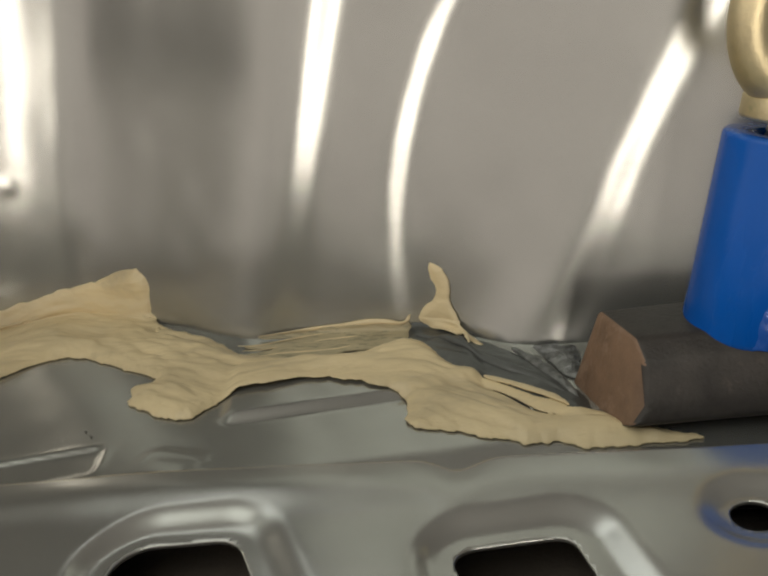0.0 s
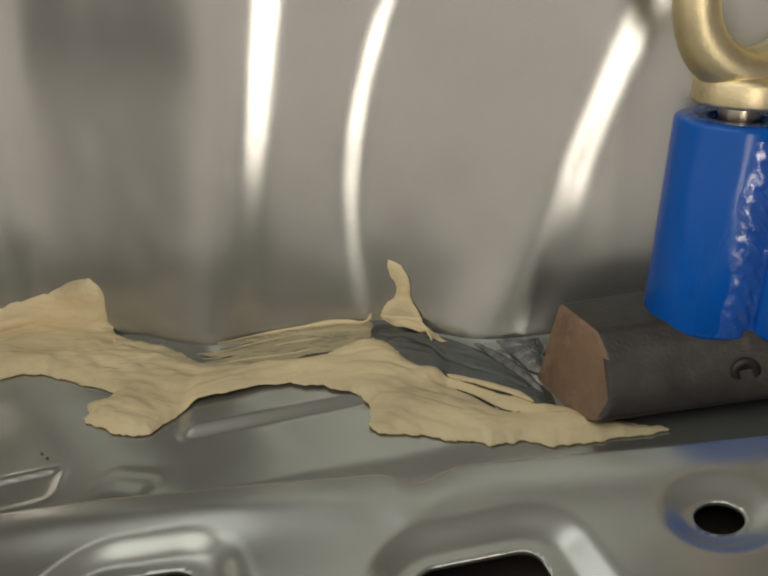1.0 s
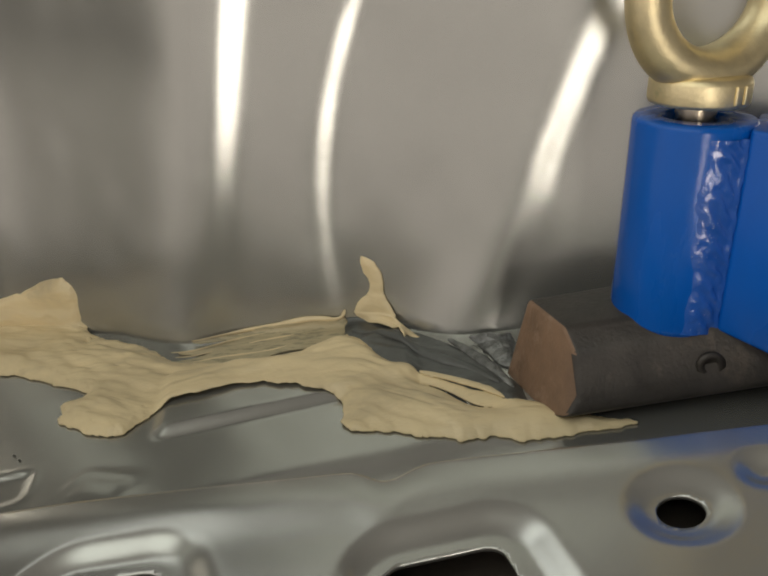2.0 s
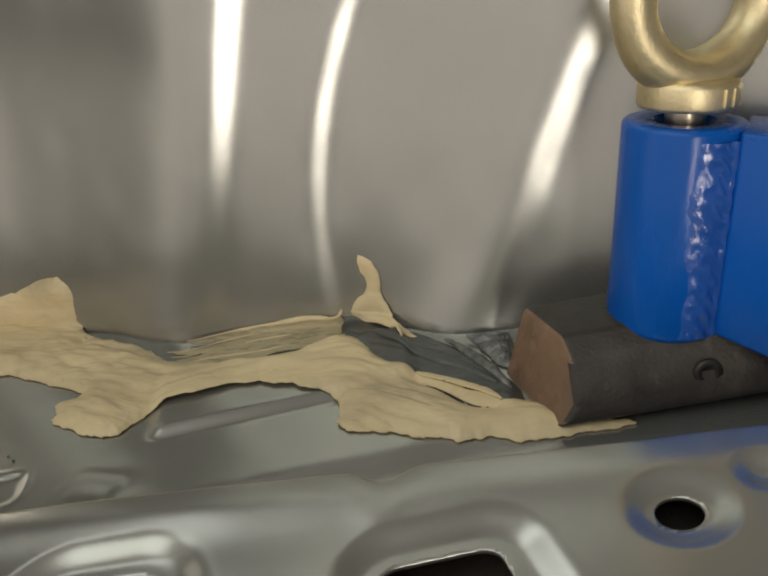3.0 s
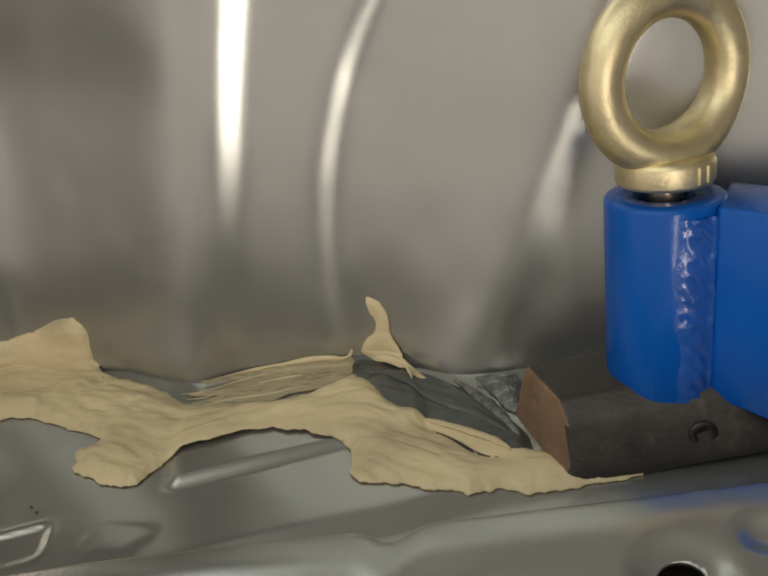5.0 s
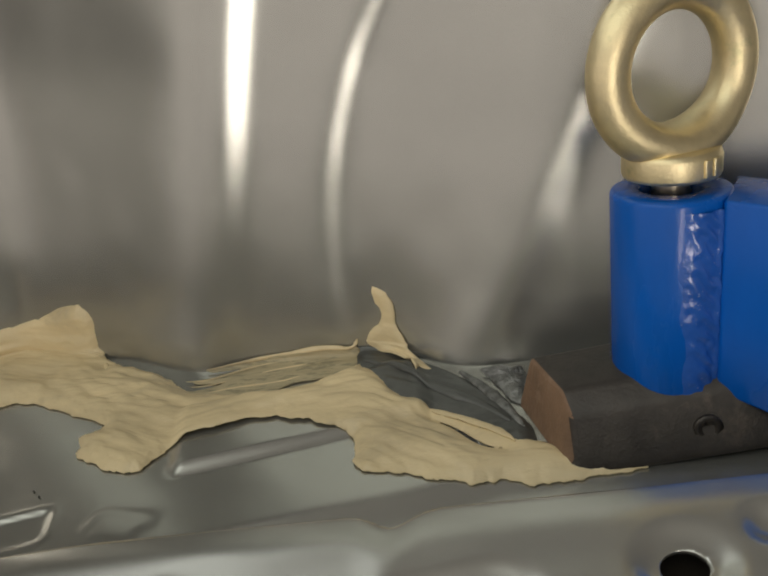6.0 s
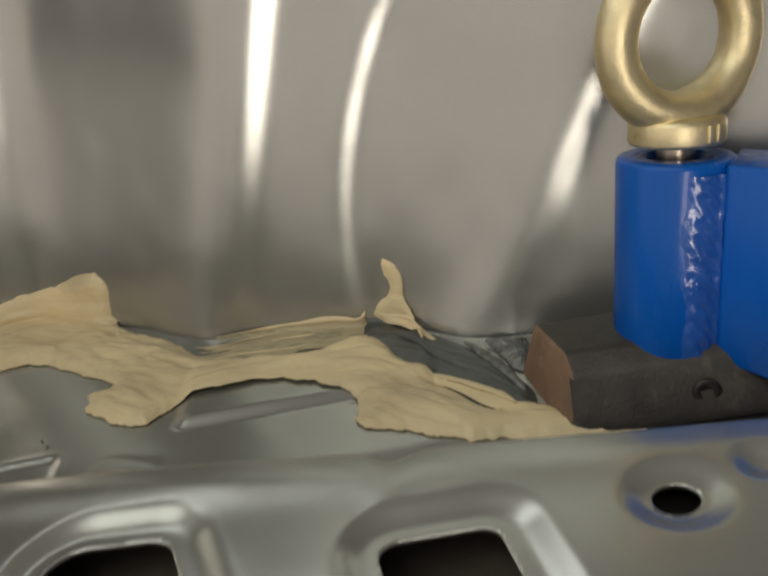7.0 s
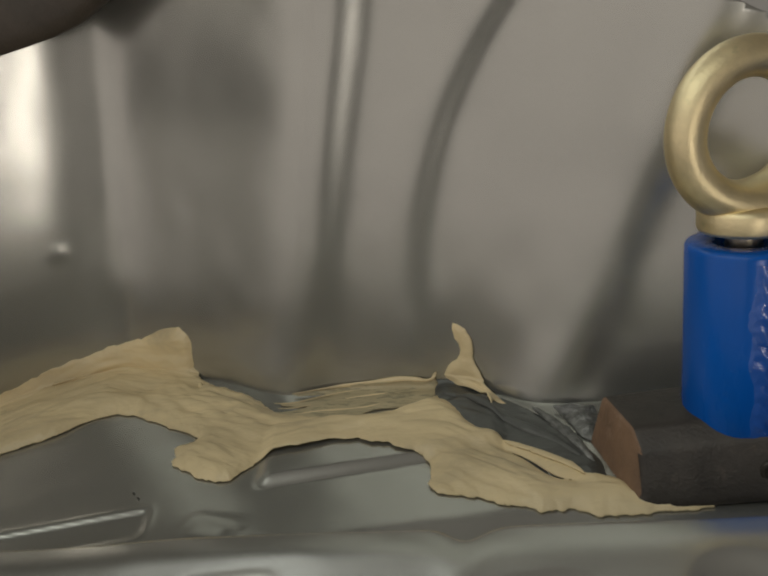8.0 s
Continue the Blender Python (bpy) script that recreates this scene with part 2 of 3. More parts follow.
def cross_shape(x, y):
    z = 0.935 + 0.234 * (x - 0.181) + 0.08 * (y - 0.393)
    rear = 0.426 - 0.006 * np.exp(-((x - 0.108) / 0.007) ** 2) - 0.003 * smooth01((0.02 - x) / 0.06)
    z = z - 140 * np.maximum(y - rear + 0.006, 0) ** 2
    z = z + 0.0022 * np.exp(-((y - rear + 0.014) / 0.010) ** 2) * (0.55 + 0.45 * smooth01((0.10 - x) / 0.1))
    front = 0.359 - (0.198 - x) * 0.5
    z = z - 150 * np.maximum(front - y, 0) ** 2
    z = np.maximum(z, floor_z(x, y) - 0.010)
    for w in (WIN_A, WIN_B):
        z = z - 0.0032 * smooth01((0.0125 - window_distance(x, y, *w)) / 0.0085)
    d = np.hypot(x - HOLE[0], y - HOLE[1])
    z = z - 0.0022 * smooth01((0.0145 - d) / 0.008)
    z = z - 0.0025 * smooth01((0.008 - np.hypot(x - 0.203, y - 0.404)) / 0.007)
    return x, y, z + 0.0003 * fbm(x * 35, y * 35, 4, 2)


cross = clipped_sheet("cross_member", np.arange(-0.34, 0.40, 0.00125), np.arange(0.06, 0.452, 0.00125),
                      lambda x, y: np.maximum(cross_holes(x, y), y - 0.449), cross_shape, PAINT)
thick(cross, 0.0014)
tagged(cross, "silver-grey pressed cross member with rounded cut-outs and a round hole", "body panel")


# a dark sheet added under the cut-outs; its colour puts in the shade inside
channel = clipped_sheet("cutout_shade_sheet", np.arange(-0.06, 0.215, 0.004), np.arange(0.30, 0.424, 0.004), lambda x, y: y * 0 - 1,
                        lambda x, y: (x, y, 0.935 + 0.234 * (x - 0.181) + 0.08 * (y - 0.393) - 0.020), SHADE_BROWN)
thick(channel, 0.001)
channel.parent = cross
channel["label"] = "dark sheet added under the cut-outs for the shade inside"

# ---- seam sealer ----
MAIN = [(-235, 2), (-165, 11), (-118, 18), (-85, 23), (-66, 30), (-57, 22), (-55, 6), (-42, -7), (-12, -9), (10, -19), (34, -27), (56, -26), (73, -19), (83, -11), (95, -27), (103, -33), (120, -32), (130, -33), (140, -36), (148, -41), (162, -47), (173, -49), (188, -48), (188, -50), (168, -58), (157, -63), (146, -63), (130, -66), (118, -70), (102, -75), (93, -79), (88, -74), (88, -67), (80, -55), (52, -46), (28, -52), (10, -54), (1, -69), (-12, -73), (-22, -72), (-34, -70), (-32, -66), (-37, -61), (-28, -50), (-50, -47), (-84, -43), (-106, -57), (-117, -63), (-134, -64), (-235, -80)]
THIN = [(10, -2), (28, -1), (45, 3), (66, 6), (77, 4), (80, 7), (83, -10), (71, -20), (56, -30), (38, -32), (14, -26), (2, -19), (20, -15), (6, -10), (30, -7)]
TRI = [(86, 33), (93, 29), (97, 23), (98, 15), (102, 9), (105, 4), (110, -2), (116, -7), (110, -10), (109, -17), (106, -9), (100, -4), (93, -2), (88, 2), (85, 6), (86, 10), (90, 14), (91, 19), (88, 24)]
FOLD = [(80, 2), (94, 0), (108, -2), (125, -5), (139, -16), (154, -38), (152, -55), (138, -44), (120, -40), (109, -44), (96, -33), (84, -16)]


def smear(name, outline, depth, rim, seed, mat, step=0.0008, ragged=0.0013, brush=0.0007, cracks=(), curl=0.0, curl_q=(-0.2, -0.034), curl_x=(0.006, 0.094), torn=False):
    pts = rounded([(x / 1000, q / 1000) for x, q in outline], 2 if torn else 4)
    xs, qs = [p[0] for p in pts], [p[1] for p in pts]
    us = np.arange(min(xs) - 0.004, max(xs) + 0.004, step)
    vs = np.arange(min(qs) - 0.004, max(qs) + 0.004, step)

    def inside(u, v):
        d = polygon_distance(u, v, pts) + ragged * fbm(u * 190, v * 190, seed, 4)
        for ax, ay, bx, by, width in cracks:
            dx, dy = bx - ax, by - ay
            t = np.clip(((u - ax) * dx + (v - ay) * dy) / (dx * dx + dy * dy), 0, 1)
            gap = np.hypot(u - ax - t * dx, v - ay - t * dy - 0.0015 * np.sin(t * 6.0))
            d = np.maximum(d, width * np.sin(math.pi * (0.1 + 0.8 * t)) - gap)
        return d

    def place(u, v):
        d = np.maximum(-inside(u, v), 0)
        lift = depth * (1 - np.exp(-d / rim))
        lift = lift + depth * 0.9 * fbm(u * 38, v * 85, seed + 1, 3) * (1 - np.exp(-d / 0.004)) + brush * fbm(u * 30 + v * 40, v * 240 - u * 30 + 0.8 * np.sin(u * 70), seed + 2, 3) * (1 - np.exp(-d / 0.003))
        edge = smooth01((u - curl_x[0]) / 0.012) * smooth01((curl_x[1] - u) / 0.012) * smooth01((v - curl_q[0]) / 0.006) * smooth01((curl_q[1] - v) / 0.006)
        lift = lift + curl * edge * np.exp(-(d / 0.0035) ** 2) * (0.7 + 0.6 * fbm(u * 60, v * 60, seed + 3, 2))
        return on_seam(u, v, np.maximum(lift, 0.0003) + 0.0007)

    ob = clipped_sheet(name, us, vs, inside, place, mat)
    return thick(ob, 0.0007)


fold = smear("torn_flange", FOLD, 0.002, 0.004, 61, SHADED_STEEL, ragged=0.0006, cracks=(TEAR,))
tagged(fold, "torn steel flange bared under the lifted seam, shade in its dark colour", "flange")
bead = smear("seam_sealer", MAIN, 0.0036, 0.004, 21, SEALER, step=0.0006, ragged=0.0018, brush=0.0007, cracks=CRACKS, curl=0.0016, torn=True)
tagged(bead, "thick cream brushed seam sealer with ragged cracked edges", "sealer")
sliver = smear("sealer_sliver", list(((116, -36), (124, -35), (131, -36), (139, -39), (145, -44), (147, -48), (144, -46), (138, -42), (131, -39), (124, -38), (117, -38))), 0.0008, 0.0012, 52, SEALER, step=0.0005, ragged=0.0006)
tagged(sliver, "thin cream strip of sealer torn along its edge", "sealer")
wash = smear("sealer_smear", THIN, 0.0010, 0.002, 33, THIN_SEALER, step=0.0006, ragged=0.0010, cracks=((0.0480, -0.0255, 0.0715, -0.0140, 0.0017),), curl=0.0025, curl_q=(-0.004, 0.1), curl_x=(0.004, 0.088))
tagged(wash, "thin brushed greenish-cream sealer on the side panel", "sealer")
flake = smear("sealer_flake", TRI, 0.0018, 0.002, 45, SEALER, step=0.0005, ragged=0.0009, curl=0.0022, curl_q=(-0.1, 0.1), curl_x=(0.088, 0.2), torn=True)
tagged(flake, "torn cream flake of sealer stuck to the side panel", "sealer")


# ridges and lips that the brush left in the sealer
RIDGES = (
    ("brush_ridge", ((-13, -36), (17, -28), (57, -30), (82, -17)), 0.0012, 0.9),
    ("brush_ridge", ((86, -17), (98, -34), (115, -44), (133, -49), (146, -58)), 0.0012, 0.5),
    ("brush_ridge", ((98, -73), (118, -66), (131, -63)), 0.0009, 0.4),
    ("rolled_lip", ((-113, 13), (-99, 14), (-86, 20), (-68, 26), (-60, 19)), 0.0016, 0.5),
    ("brush_ridge", ((-110, -2), (-82, 5), (-61, 3), (-43, -13)), 0.0014, 1.0),
    ("brush_ridge", ((101, -45), (121, -50), (138, -56), (150, -60)), 0.0008, 0.6),
    ("brush_ridge", ((-91, -28), (-62, -30), (-26, -30), (-1, -37)), 0.001, 0.8),
)


def ridge(name, path, radius, flat, mat, parent, lift=0.0011):
    pts = np.array(path, float) / 1000
    n, m = 12 * (len(pts) - 1), 10
    seg = np.linspace(0, len(pts) - 1, n)
    k = np.clip(seg.astype(int), 0, len(pts) - 2)
    f = (seg - k)[:, None]
    g = lambda o: pts[np.clip(k + o, 0, len(pts) - 1)]
    c = 0.5 * (2 * g(0) + (g(1) - g(-1)) * f + (2 * g(-1) - 5 * g(0) + 4 * g(1) - g(2)) * f * f + (3 * g(0) - g(-1) - 3 * g(1) + g(2)) * f ** 3)
    d = np.gradient(c, axis=0)
    d = d / np.maximum(np.hypot(d[:, 0], d[:, 1]), 1e-9)[:, None]
    side_way = np.stack([-d[:, 1], d[:, 0]], 1)
    verts = []
    for i in range(n):
        s = i / (n - 1)
        w = radius * (0.12 + 0.88 * math.sin(math.pi * s) ** 0.6) * (1 + 0.35 * noise.noise((s * 9, radius * 900, len(path))))
        for b in range(m):
            a = 2 * math.pi * b / m
            off = c[i] + side_way[i] * w * 1.9 * math.cos(a)
            x, y, z = on_seam(np.array(off[0]), np.array(off[1]), lift + w * flat * math.sin(a))
            verts.append((float(x), float(y), float(z)))
    faces = [(r * m + b, r * m + (b + 1) % m, r * m + m + (b + 1) % m, r * m + m + b) for r in range(n - 1) for b in range(m)]
    ob = mesh_thing(name, verts, faces, mat)
    ob.parent = parent
    return ob


for name, path, radius, flat in RIDGES:
    ridge(name, path, radius, flat, SEALER, bead)
ridge("lifted_edge", ((10, -2), (28, -1), (45, 3), (66, 6), (78, 4), (81, 8)), 0.0009, 0.9, SEALER, wash, 0.0022)
for strand in (((2, -11), (22, -9), (44, -3), (66, 1)), ((6, -15), (28, -14), (50, -8), (70, -4)), ((1, -19), (22, -21), (46, -19), (62, -13))):
    ridge("brush_strand", strand, 0.00035, 0.8, SEALER, wash, 0.0014)
ridge("fold_crease", ((85, -10), (101, -16), (118, -20), (133, -24), (146, -35)), 0.0015, 1.2, SHADED_STEEL, fold, 0.0022)
ridge("bare_edge", ((127, -3), (136, -13), (144, -25), (151, -38)), 0.0013, 1.1, SCRATCHED, fold, 0.0018)

crumple = smear("crumpled_steel_edge", list(((135, 0), (140, 2), (147, 2), (153, 0), (154, -23), (147, -20), (141, -9))), 0.0028, 0.003, 77, SCRATCHED, step=0.0005, ragged=0.0014, brush=0.0022)
tagged(crumple, "small crumpled bright steel edge beside the block", "flange")


def speck(path, size, seed):
    bm = bmesh.new()
    bmesh.ops.create_icosphere(bm, subdivisions=2, radius=1)
    for v in bm.verts:
        v.co = v.co * (1 + 0.5 * noise.noise(v.co * 1.3 + Vector((seed, 0, 0))))
        v.co = Vector((v.co.x * size, v.co.y * 0.0003, v.co.z * size * 1.0))
    ob = part("dirt_speck", bm, RUBBER)
    x, q = path[0] / 1000, path[1] / 1000
    z = float(floor_z(x, 0.56)) + q
    ob.location = (x, float(wall_y(x, z)) - 0.0006, z)
    ob.rotation_euler = (0, seed * 1.7, math.atan((float(wall_y(x + 0.002, z)) - float(wall_y(x - 0.002, z))) / 0.004))
    return tagged(ob, "black speck of dirt stuck on the side panel", "dirt", "specks on the side panel")


for k, spot in enumerate(((74, 102), (70, 100), (20, 66), (-21, 109), (149, 116), (160, 42), (160, 31), (24, 97), (48, 13), (181, 111), (71, 121), (67, 94), (-138, 110), (-134, 118), (-159, 129), (48, 161))):
    speck(spot, 0.0006 + 0.0004 * (k % 3 == 0), k)
for k, spot in enumerate(((180, 25), (183, 19), (179, 22), (184, 22))):
    speck(spot, (0.0019, 0.0013, 0.0010, 0.0007)[k], 20 + k)

for spot in ((-42, -94), (-38, -96)):
    ob = speck((0, 0), 0.0005, spot[0] % 7)
    x, y, z = on_seam(np.array(spot[0] / 1000), np.array(spot[1] / 1000), 0.0004)
    ob.location, ob.rotation_euler = (float(x), float(y), float(z)), (math.pi / 2, 0, 0)
    tagged(ob, "black speck of dirt lying on the floor panel", "dirt", "specks on the floor panel")

# ---- rail above the side panel, its shade put into the colour ----
bm = bmesh.new()
lines = []
for k in range(25):
    x = -0.36 + 0.29 * k / 24
    edge = 1.030 + 0.42 * (x + 0.173) + 1.2 * max(0, x + 0.12) ** 2 * 8
    y = float(wall_y(x, 1.08))
    profile = ((0.002, 0.055), (-0.012, 0.052), (-0.022, 0.04), (-0.027, 0.02), (-0.027, 0.006), (-0.023, 0.0), (-0.016, 0.001), (0.002, 0.008))
    lines.append([bm.verts.new((x, y + a, edge + b)) for a, b in profile])
for p, q in zip(lines, lines[1:]):
    for k in range(len(p) - 1):
        bm.faces.new((p[k], q[k], q[k + 1], p[k + 1]))
rail = part("upper_rail", bm, SHADE_BROWN)
thick(rail, 0.0015)
tagged(rail, "rail over the side panel, its shade put in as dark brown", "body rail")


# ---- pulling tool ----
def bevelled(bm, width, segments=3):
    bmesh.ops.bevel(bm, geom=list(bm.edges), offset=width, segments=segments, affect="EDGES", profile=0.5)
    return bm


def prism(outline, z0, z1):
    bm = bmesh.new()
    low = [bm.verts.new((x, y, z0)) for x, y in outline]
    high = [bm.verts.new((x, y, z1)) for x, y in outline]
    n = len(outline)
    bm.faces.new(low[::-1])
    bm.faces.new(high)
    for k in range(n):
        bm.faces.new((low[k], low[(k + 1) % n], high[(k + 1) % n], high[k]))
    return bm


def lathe(profile, n=48):
    bm = bmesh.new()
    rings = [[bm.verts.new((r * math.cos(2 * math.pi * k / n), r * math.sin(2 * math.pi * k / n), z)) for k in range(n)] for r, z in profile]
    for a, b in zip(rings, rings[1:]):
        for k in range(n):
            bm.faces.new((a[k], a[(k + 1) % n], b[(k + 1) % n], b[k]))
    bm.faces.new(rings[0][::-1])
    bm.faces.new(rings[-1])
    return bm


# the tool's own space: the boss stands on its origin, the arm leads to +x
BOSS, LEAN = (0.2003, 0.497, 0.9335), -8.7
tool = new("pulling_tool")
tool.empty_display_size = 0.02
tagged(tool, "blue enamelled pulling tool with zinc-plated eye bolt on steel block", "tool")

boss = part("boss", lathe([(0.0170, 0.0), (0.0190, 0.002), (0.0195, 0.004), (0.0195, 0.0702), (0.0192, 0.0714), (0.0184, 0.0720), (0.0105, 0.0720), (0.0098, 0.0712), (0.0098, 0.0660)]), BLUE, tool, "blue enamelled round boss")
bm = prism([(0.0118, -0.0172), (0.1105, -0.1005), (0.127, -0.0785), (0.024, 0.010)], 0.004, 0.0713)
for v in bm.verts:
    v.co.z += (-0.20 if v.co.z < 0.03 else -0.01) * max(0, v.co.x - 0.0118)
arm = part("arm", bevelled(bm, 0.0012), BLUE, tool, "flat blue steel arm")
bead_rows, NA, NH = [], 25, 110
for k in range(NH):
    h = k / (NH - 1)
    for a in range(NA):
        c = a / (NA - 1) * 2 - 1
        ang = math.radians(-70 + 24 * c + 3 * math.sin(7 * h) * (1 - c) / 2 + 2 * math.sin(23 * h + 1) * (1 - c) / 2)
        chevron = math.sin(h * 58 + 8 * c + 1.8 * noise.noise((9 * h, 2 * c, 0.3)))
        r = 0.0192 + 0.0011 * (1 - c * c) + (0.00055 * chevron * max(0, 1 - 1.2 * abs(c - 0.15)) + 0.0013 * math.exp(-((c - 0.64) / 0.12) ** 2) + 0.0003 * noise.noise((22 * h, 3.5 * c, 1.7))) * (1 - c ** 8)
        bead_rows.append((r * math.cos(ang), r * math.sin(ang), 0.003 + 0.0655 * h))
weld_faces = [(r * NA + a, r * NA + a + 1, r * NA + NA + a + 1, r * NA + NA + a) for r in range(NH - 1) for a in range(NA - 1)]
weld = mesh_thing("weld_bead", bead_rows, weld_faces, WELD)
weld.parent = tool
weld["label"] = "glossy rippled blue-painted weld"

bolt = part("eye_bolt", lathe([(0.0125, 0.0788), (0.0152, 0.0791), (0.0157, 0.0803), (0.0157, 0.0858), (0.0152, 0.0872), (0.0140, 0.0880), (0.0100, 0.0890), (0.0040, 0.0894)]), ZINC, tool, "yellow zinc-plated lifting eye bolt")
bm = bmesh.new()
R0, r0, n0, m0 = 0.0234, 0.0067, 72, 24
rings = []
for a in range(n0):
    A = 2 * math.pi * a / n0
    rr = r0 * (1 + 0.06 * max(0, -math.sin(A)) ** 4)
    rings.append([bm.verts.new(((R0 + rr * math.cos(2 * math.pi * b / m0)) * math.cos(A), rr * (1.05 + 0.6 * max(0, -math.sin(A)) ** 3) * math.sin(2 * math.pi * b / m0), 1.03 * (R0 + rr * math.cos(2 * math.pi * b / m0)) * math.sin(A))) for b in range(m0)])
for a in range(n0):
    for b in range(m0):
        bm.faces.new((rings[a][b], rings[(a + 1) % n0][b], rings[(a + 1) % n0][(b + 1) % m0], rings[a][(b + 1) % m0]))
bolt.matrix_local = pose(0, 0, -0.0026)
ring = part("ring", bm, ZINC, bolt)
ring.matrix_local = pose(0, 0, 0.1127, 0, 0, 24)
part("thread", lathe([(0.0062, 0.069), (0.0065, 0.0710), (0.006, 0.0722), (0.0065, 0.0734), (0.006, 0.0746), (0.0065, 0.0758), (0.006, 0.0770), (0.0065, 0.0782), (0.005, 0.0792)]), THREAD, bolt, "bright threaded shank")
# cast mark on the collar
for k in range(2):
    bm = bmesh.new()
    bmesh.ops.create_cube(bm, size=1)
    for v in bm.verts:
        v.co = Vector((v.co.x * 0.0028, v.co.y * 0.001, v.co.z * 0.0058))
    mark = part("cast_mark", bevelled(bm, 0.0004, 2), ZINC, bolt)
    ang = -1.05 + 0.24 * k
    mark.matrix_local = Matrix.Translation((0.0158 * math.cos(ang), 0.0158 * math.sin(ang), 0.0832)) @ pose(0, 0, 0, 0, 0, 90 + math.degrees(ang))

# steel block under the boss, its upper and lower faces sloping with the floor
REST = pose(*BOSS, 0, LEAN, 0)
SECTION = ((0.477, -0.0015), (0.4700, -0.0158), (0.4675, -0.0215), (0.494, -0.033), (0.508, -0.024), (0.508, 0.0080), (0.484, 0.0050))
bm = bmesh.new()
ends = []
for far in (0, 1):
    loop = []
    for y, dz in SECTION:
        x = 0.32 if far else 0.1638 - 0.36 * (y - 0.477) - 0.10 * dz + max(-0.0065, 2.6 * min(0, dz + 0.016))
        loop.append(bm.verts.new((x, y, 0.9294 + 0.30 * (x - 0.1638) + dz)))
    ends.append(loop)
bm.faces.new(ends[0])
bm.faces.new(ends[1][::-1])
for k in range(7):
    bm.faces.new((ends[0][k], ends[1][k], ends[1][(k + 1) % 7], ends[0][(k + 1) % 7]))
bmesh.ops.recalc_face_normals(bm, faces=bm.faces)
bevelled(bm, 0.0018)
PIVOT = (0.19, 0.49, 0.925)
for v in bm.verts:
    v.co -= Vector(PIVOT)
block = part("steel_block", bm, STEEL)
tagged(block, "dark worn steel block with rusty sawn end under the pulling tool", "steel block")
block.data.materials.append(RUST)
for p in block.data.polygons:
    if p.normal.x < -0.6:
        p.material_index = 1
bm = lathe([(0.0048, 0), (0.0048, 0.0011), (0.0036, 0.0016), (0.0024, 0.0014), (0.0020, 0.0002)], 24)
screw = part("screw_boss", bm, STEEL, block)
screw.matrix_local = Matrix.Translation((0.0184, -0.0178, 0.0056)) @ pose(0, 0, 0, 90, 0, 0)
block.matrix_world = pose(*PIVOT)
tool.matrix_world = REST

# ---- work lamp that lights the panel ----
LAMP_GLOW = bpy.data.materials.new("lamp_glow")
LAMP_GLOW.use_nodes = True
eb = LAMP_GLOW.node_tree.nodes["Principled BSDF"]
eb.inputs["Base Color"].default_value = (0.8, 0.8, 0.8, 1)
eb.inputs["Emission Color"].default_value = (1.0, 0.92, 0.83, 1)
eb.inputs["Emission Strength"].default_value = 14.5
lamp = new("work_lamp")
tagged(lamp, "tall upright work lamp with a warm white glowing panel", "lamp")
bm = bmesh.new()
bmesh.ops.create_cube(bm, size=1)
for v in bm.verts:
    v.co = Vector((v.co.x * 0.30, v.co.y * 1.66, v.co.z * 0.04 + 0.022))
part("housing", bevelled(bm, 0.01), STEEL, lamp)
bm = prism([(-0.02, -0.855), (0.02, -0.855), (0.02, -0.60), (-0.02, -0.60)], 0.045, 0.085)
part("stand", bevelled(bm, 0.004), STEEL, lamp)
bm = prism([(-0.25, -0.858), (0.25, -0.858), (0.25, -0.84), (-0.25, -0.84)], -0.12, 0.25)
part("foot", bevelled(bm, 0.004), STEEL, lamp)
bm = bmesh.new()
bmesh.ops.create_grid(bm, x_segments=1, y_segments=1, size=0.5)
for v in bm.verts:
    v.co = Vector((v.co.x * 0.24, v.co.y * 1.6, 0.0))
bmesh.ops.reverse_faces(bm, faces=bm.faces)
part("glowing_panel", bm, LAMP_GLOW, lamp, "warm white glowing panel")


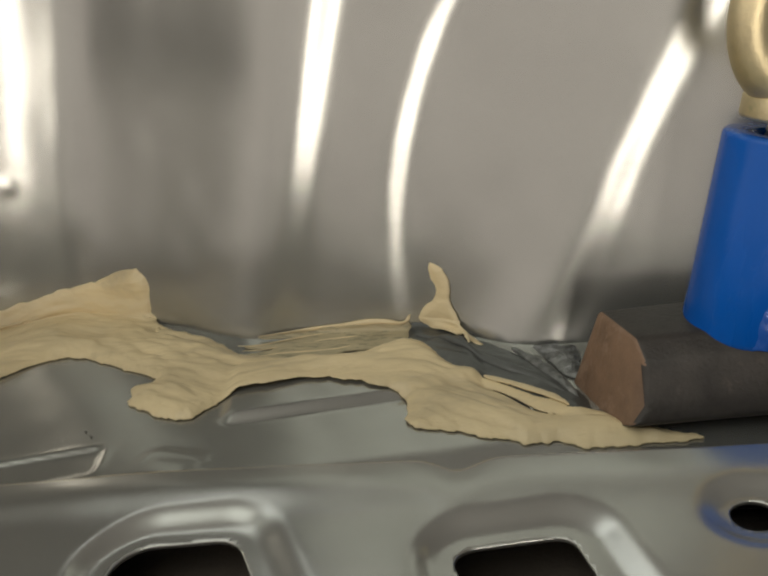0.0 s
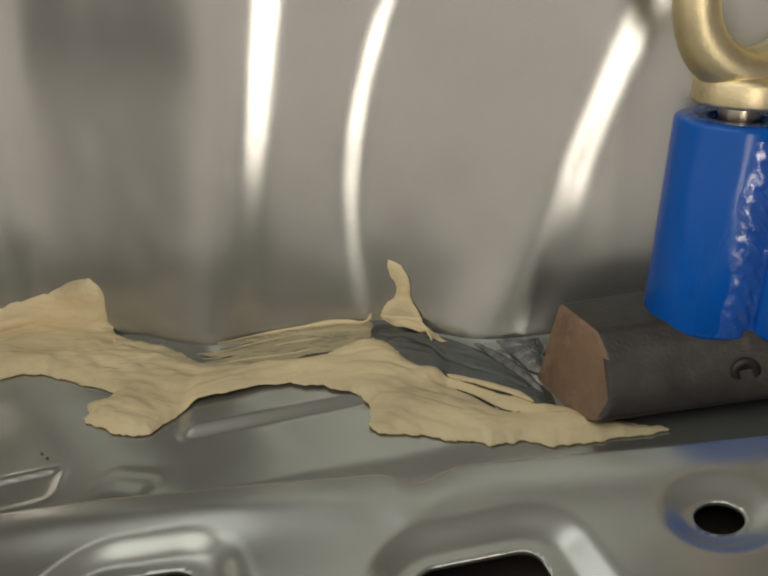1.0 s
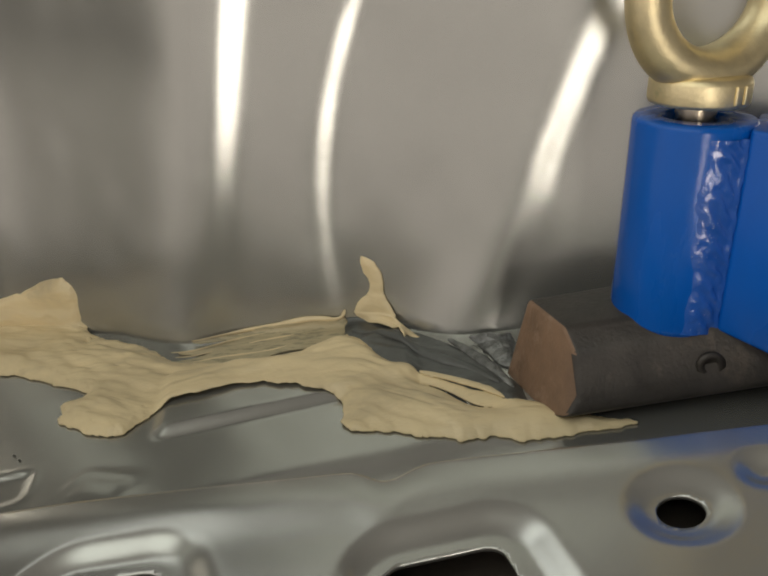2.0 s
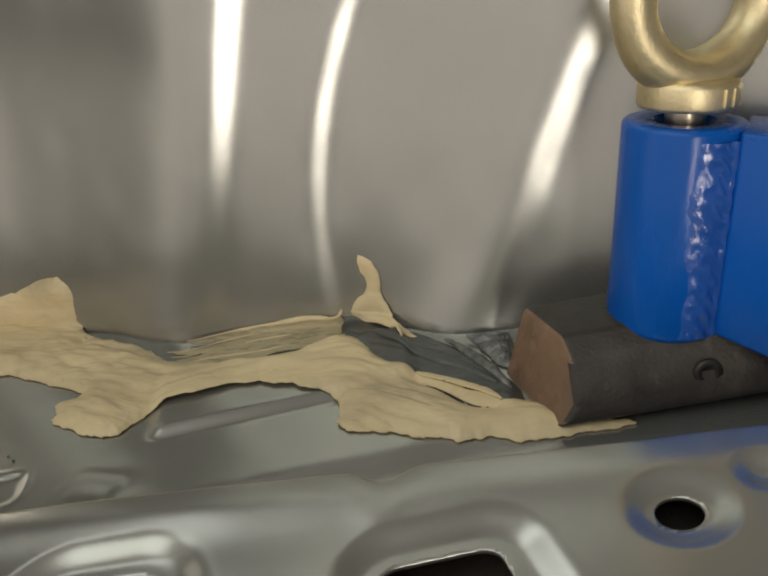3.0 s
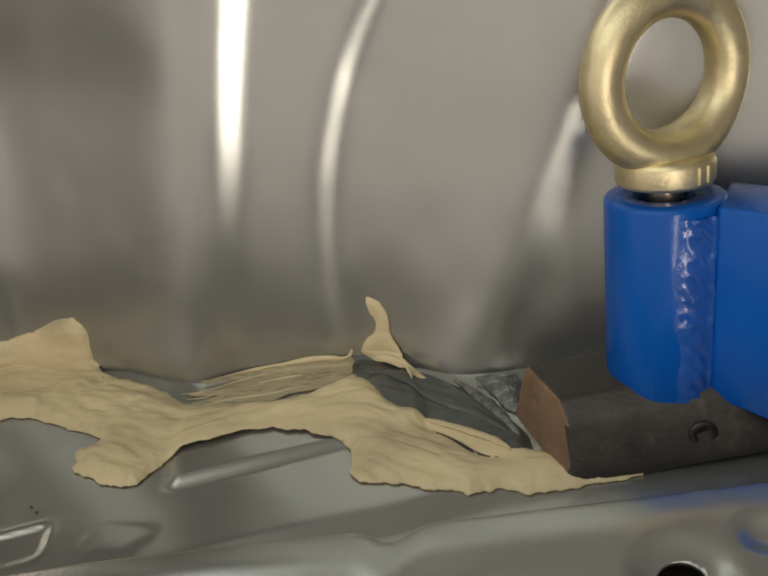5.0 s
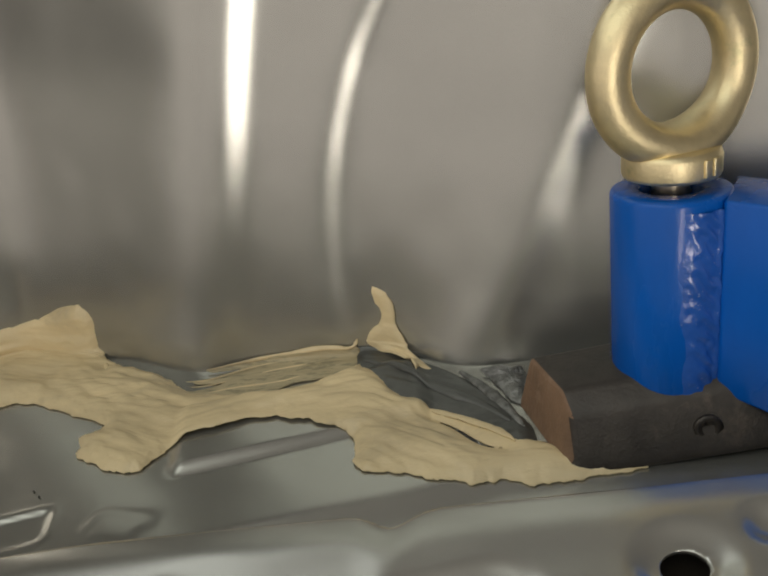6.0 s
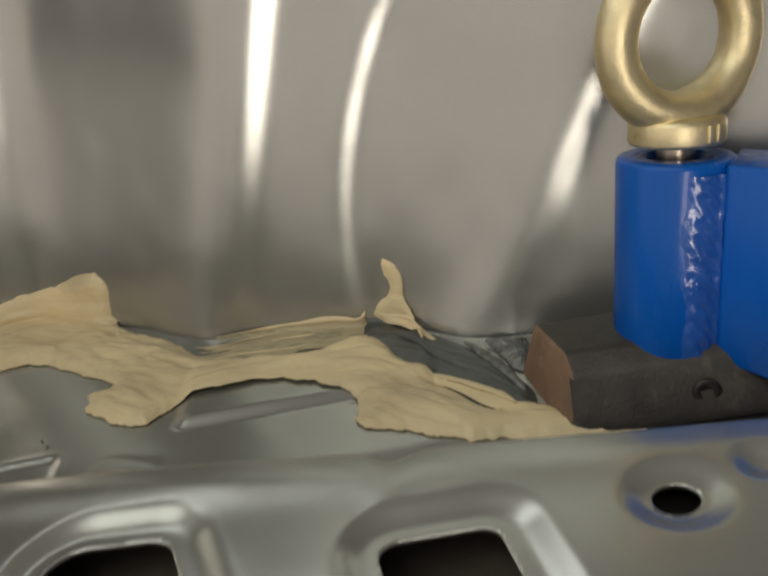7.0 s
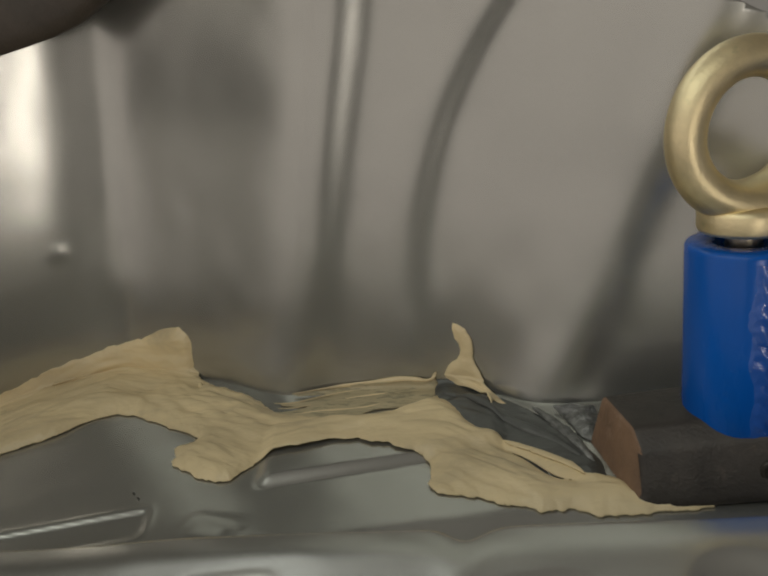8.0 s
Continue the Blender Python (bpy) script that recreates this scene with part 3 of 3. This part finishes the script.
# ---- motion ----
def motions():
    x, y, z = BOSS
    rows = [(0.0, 3.0, 7.0, -1.0, 1.8, -1.0, 11.0), (1.0, 3.2, 6.6, -0.8, 1.7, -1.2, 11.4), (1.5, 3.4, 6.0, -0.6, 1.5, -1.5, 11.2),
            (3.0, 2.4, 3.6, -0.2, 0.8, -2.5, 8.4), (3.5, 2.0, 3.0, 0.0, 0.6, -2.5, 7.4), (4.0, 1.0, 1.6, 0.0, 0.4, -2.0, 5.6),
            (4.5, 0.3, 0.8, 0.0, 0.2, -1.0, 3.2), (6.0, 0.0, 0.0, 0.0, 0.0, 0.0, 0.6), (6.5, 0, 0, 0, 0, 0, 0), (8.0, 0, 0, 0, 0, 0, 0)]
    walk(tool, [(t, pose(x + dx / 1000, y + dy / 1000, z + dz / 1000, rx, LEAN + ry, rz)) for t, rx, ry, rz, dx, dy, dz in rows])
    rest = ((0.0, 2.57, -0.80, 7.83, 2.25, 2.34), (0.5, 2.57, -0.80, 7.83, 2.25, 2.34), (1.5, 2.19, -0.89, 8.27, 2.78, 2.61), (3.5, 1.74, -0.98, 3.16, 1.48, 3.27), (4.5, 0.52, -0.29, 0.95, 0.45, 0.98), (6.0, 0.00, -0.00, 0.00, 0.00, 0.00), (8.0, 0.00, -0.00, 0.00, 0.00, 0.00))
    walk(block, [(t, pose(PIVOT[0] + dx / 1000, PIVOT[1] + dy / 1000, PIVOT[2] + dz / 1000, 0, ry, rz)) for t, dx, dy, dz, ry, rz in rest])
    walk(cross, [(t, pose(dx / 1000, 0, dz / 1000)) for t, dx, dz in ((0.0, 0, 0), (3.5, 0, 0), (4.0, -0.6, 2.5), (4.5, -0.9, 3.3), (6.0, -1.2, 4.2), (7.0, -1.2, 4.2), (7.5, -1.2, 3.6), (8.0, -1.2, 3.6))])
    walk(sliver, [(t, pose(0, k * 0.0012 + 0.0009, k * 0.0005 + 0.0023)) for t, k in ((0.0, 1.0), (1.5, 0.95), (3.0, 0.35), (3.5, 0.28), (4.0, 0.12), (4.5, 0.04), (6.0, 0.0), (8.0, 0.0))])
    aim = (0.08, 0.55, 0.95)
    walk(lamp, [(0.0, look((0.55, -1.95, 0.86), aim)), (7.0, look((0.55, -1.95, 0.86), aim)), (7.5, look((1.0, -2.3, 0.86), aim)), (8.0, look((1.35, -2.45, 0.86), aim))])


motions()
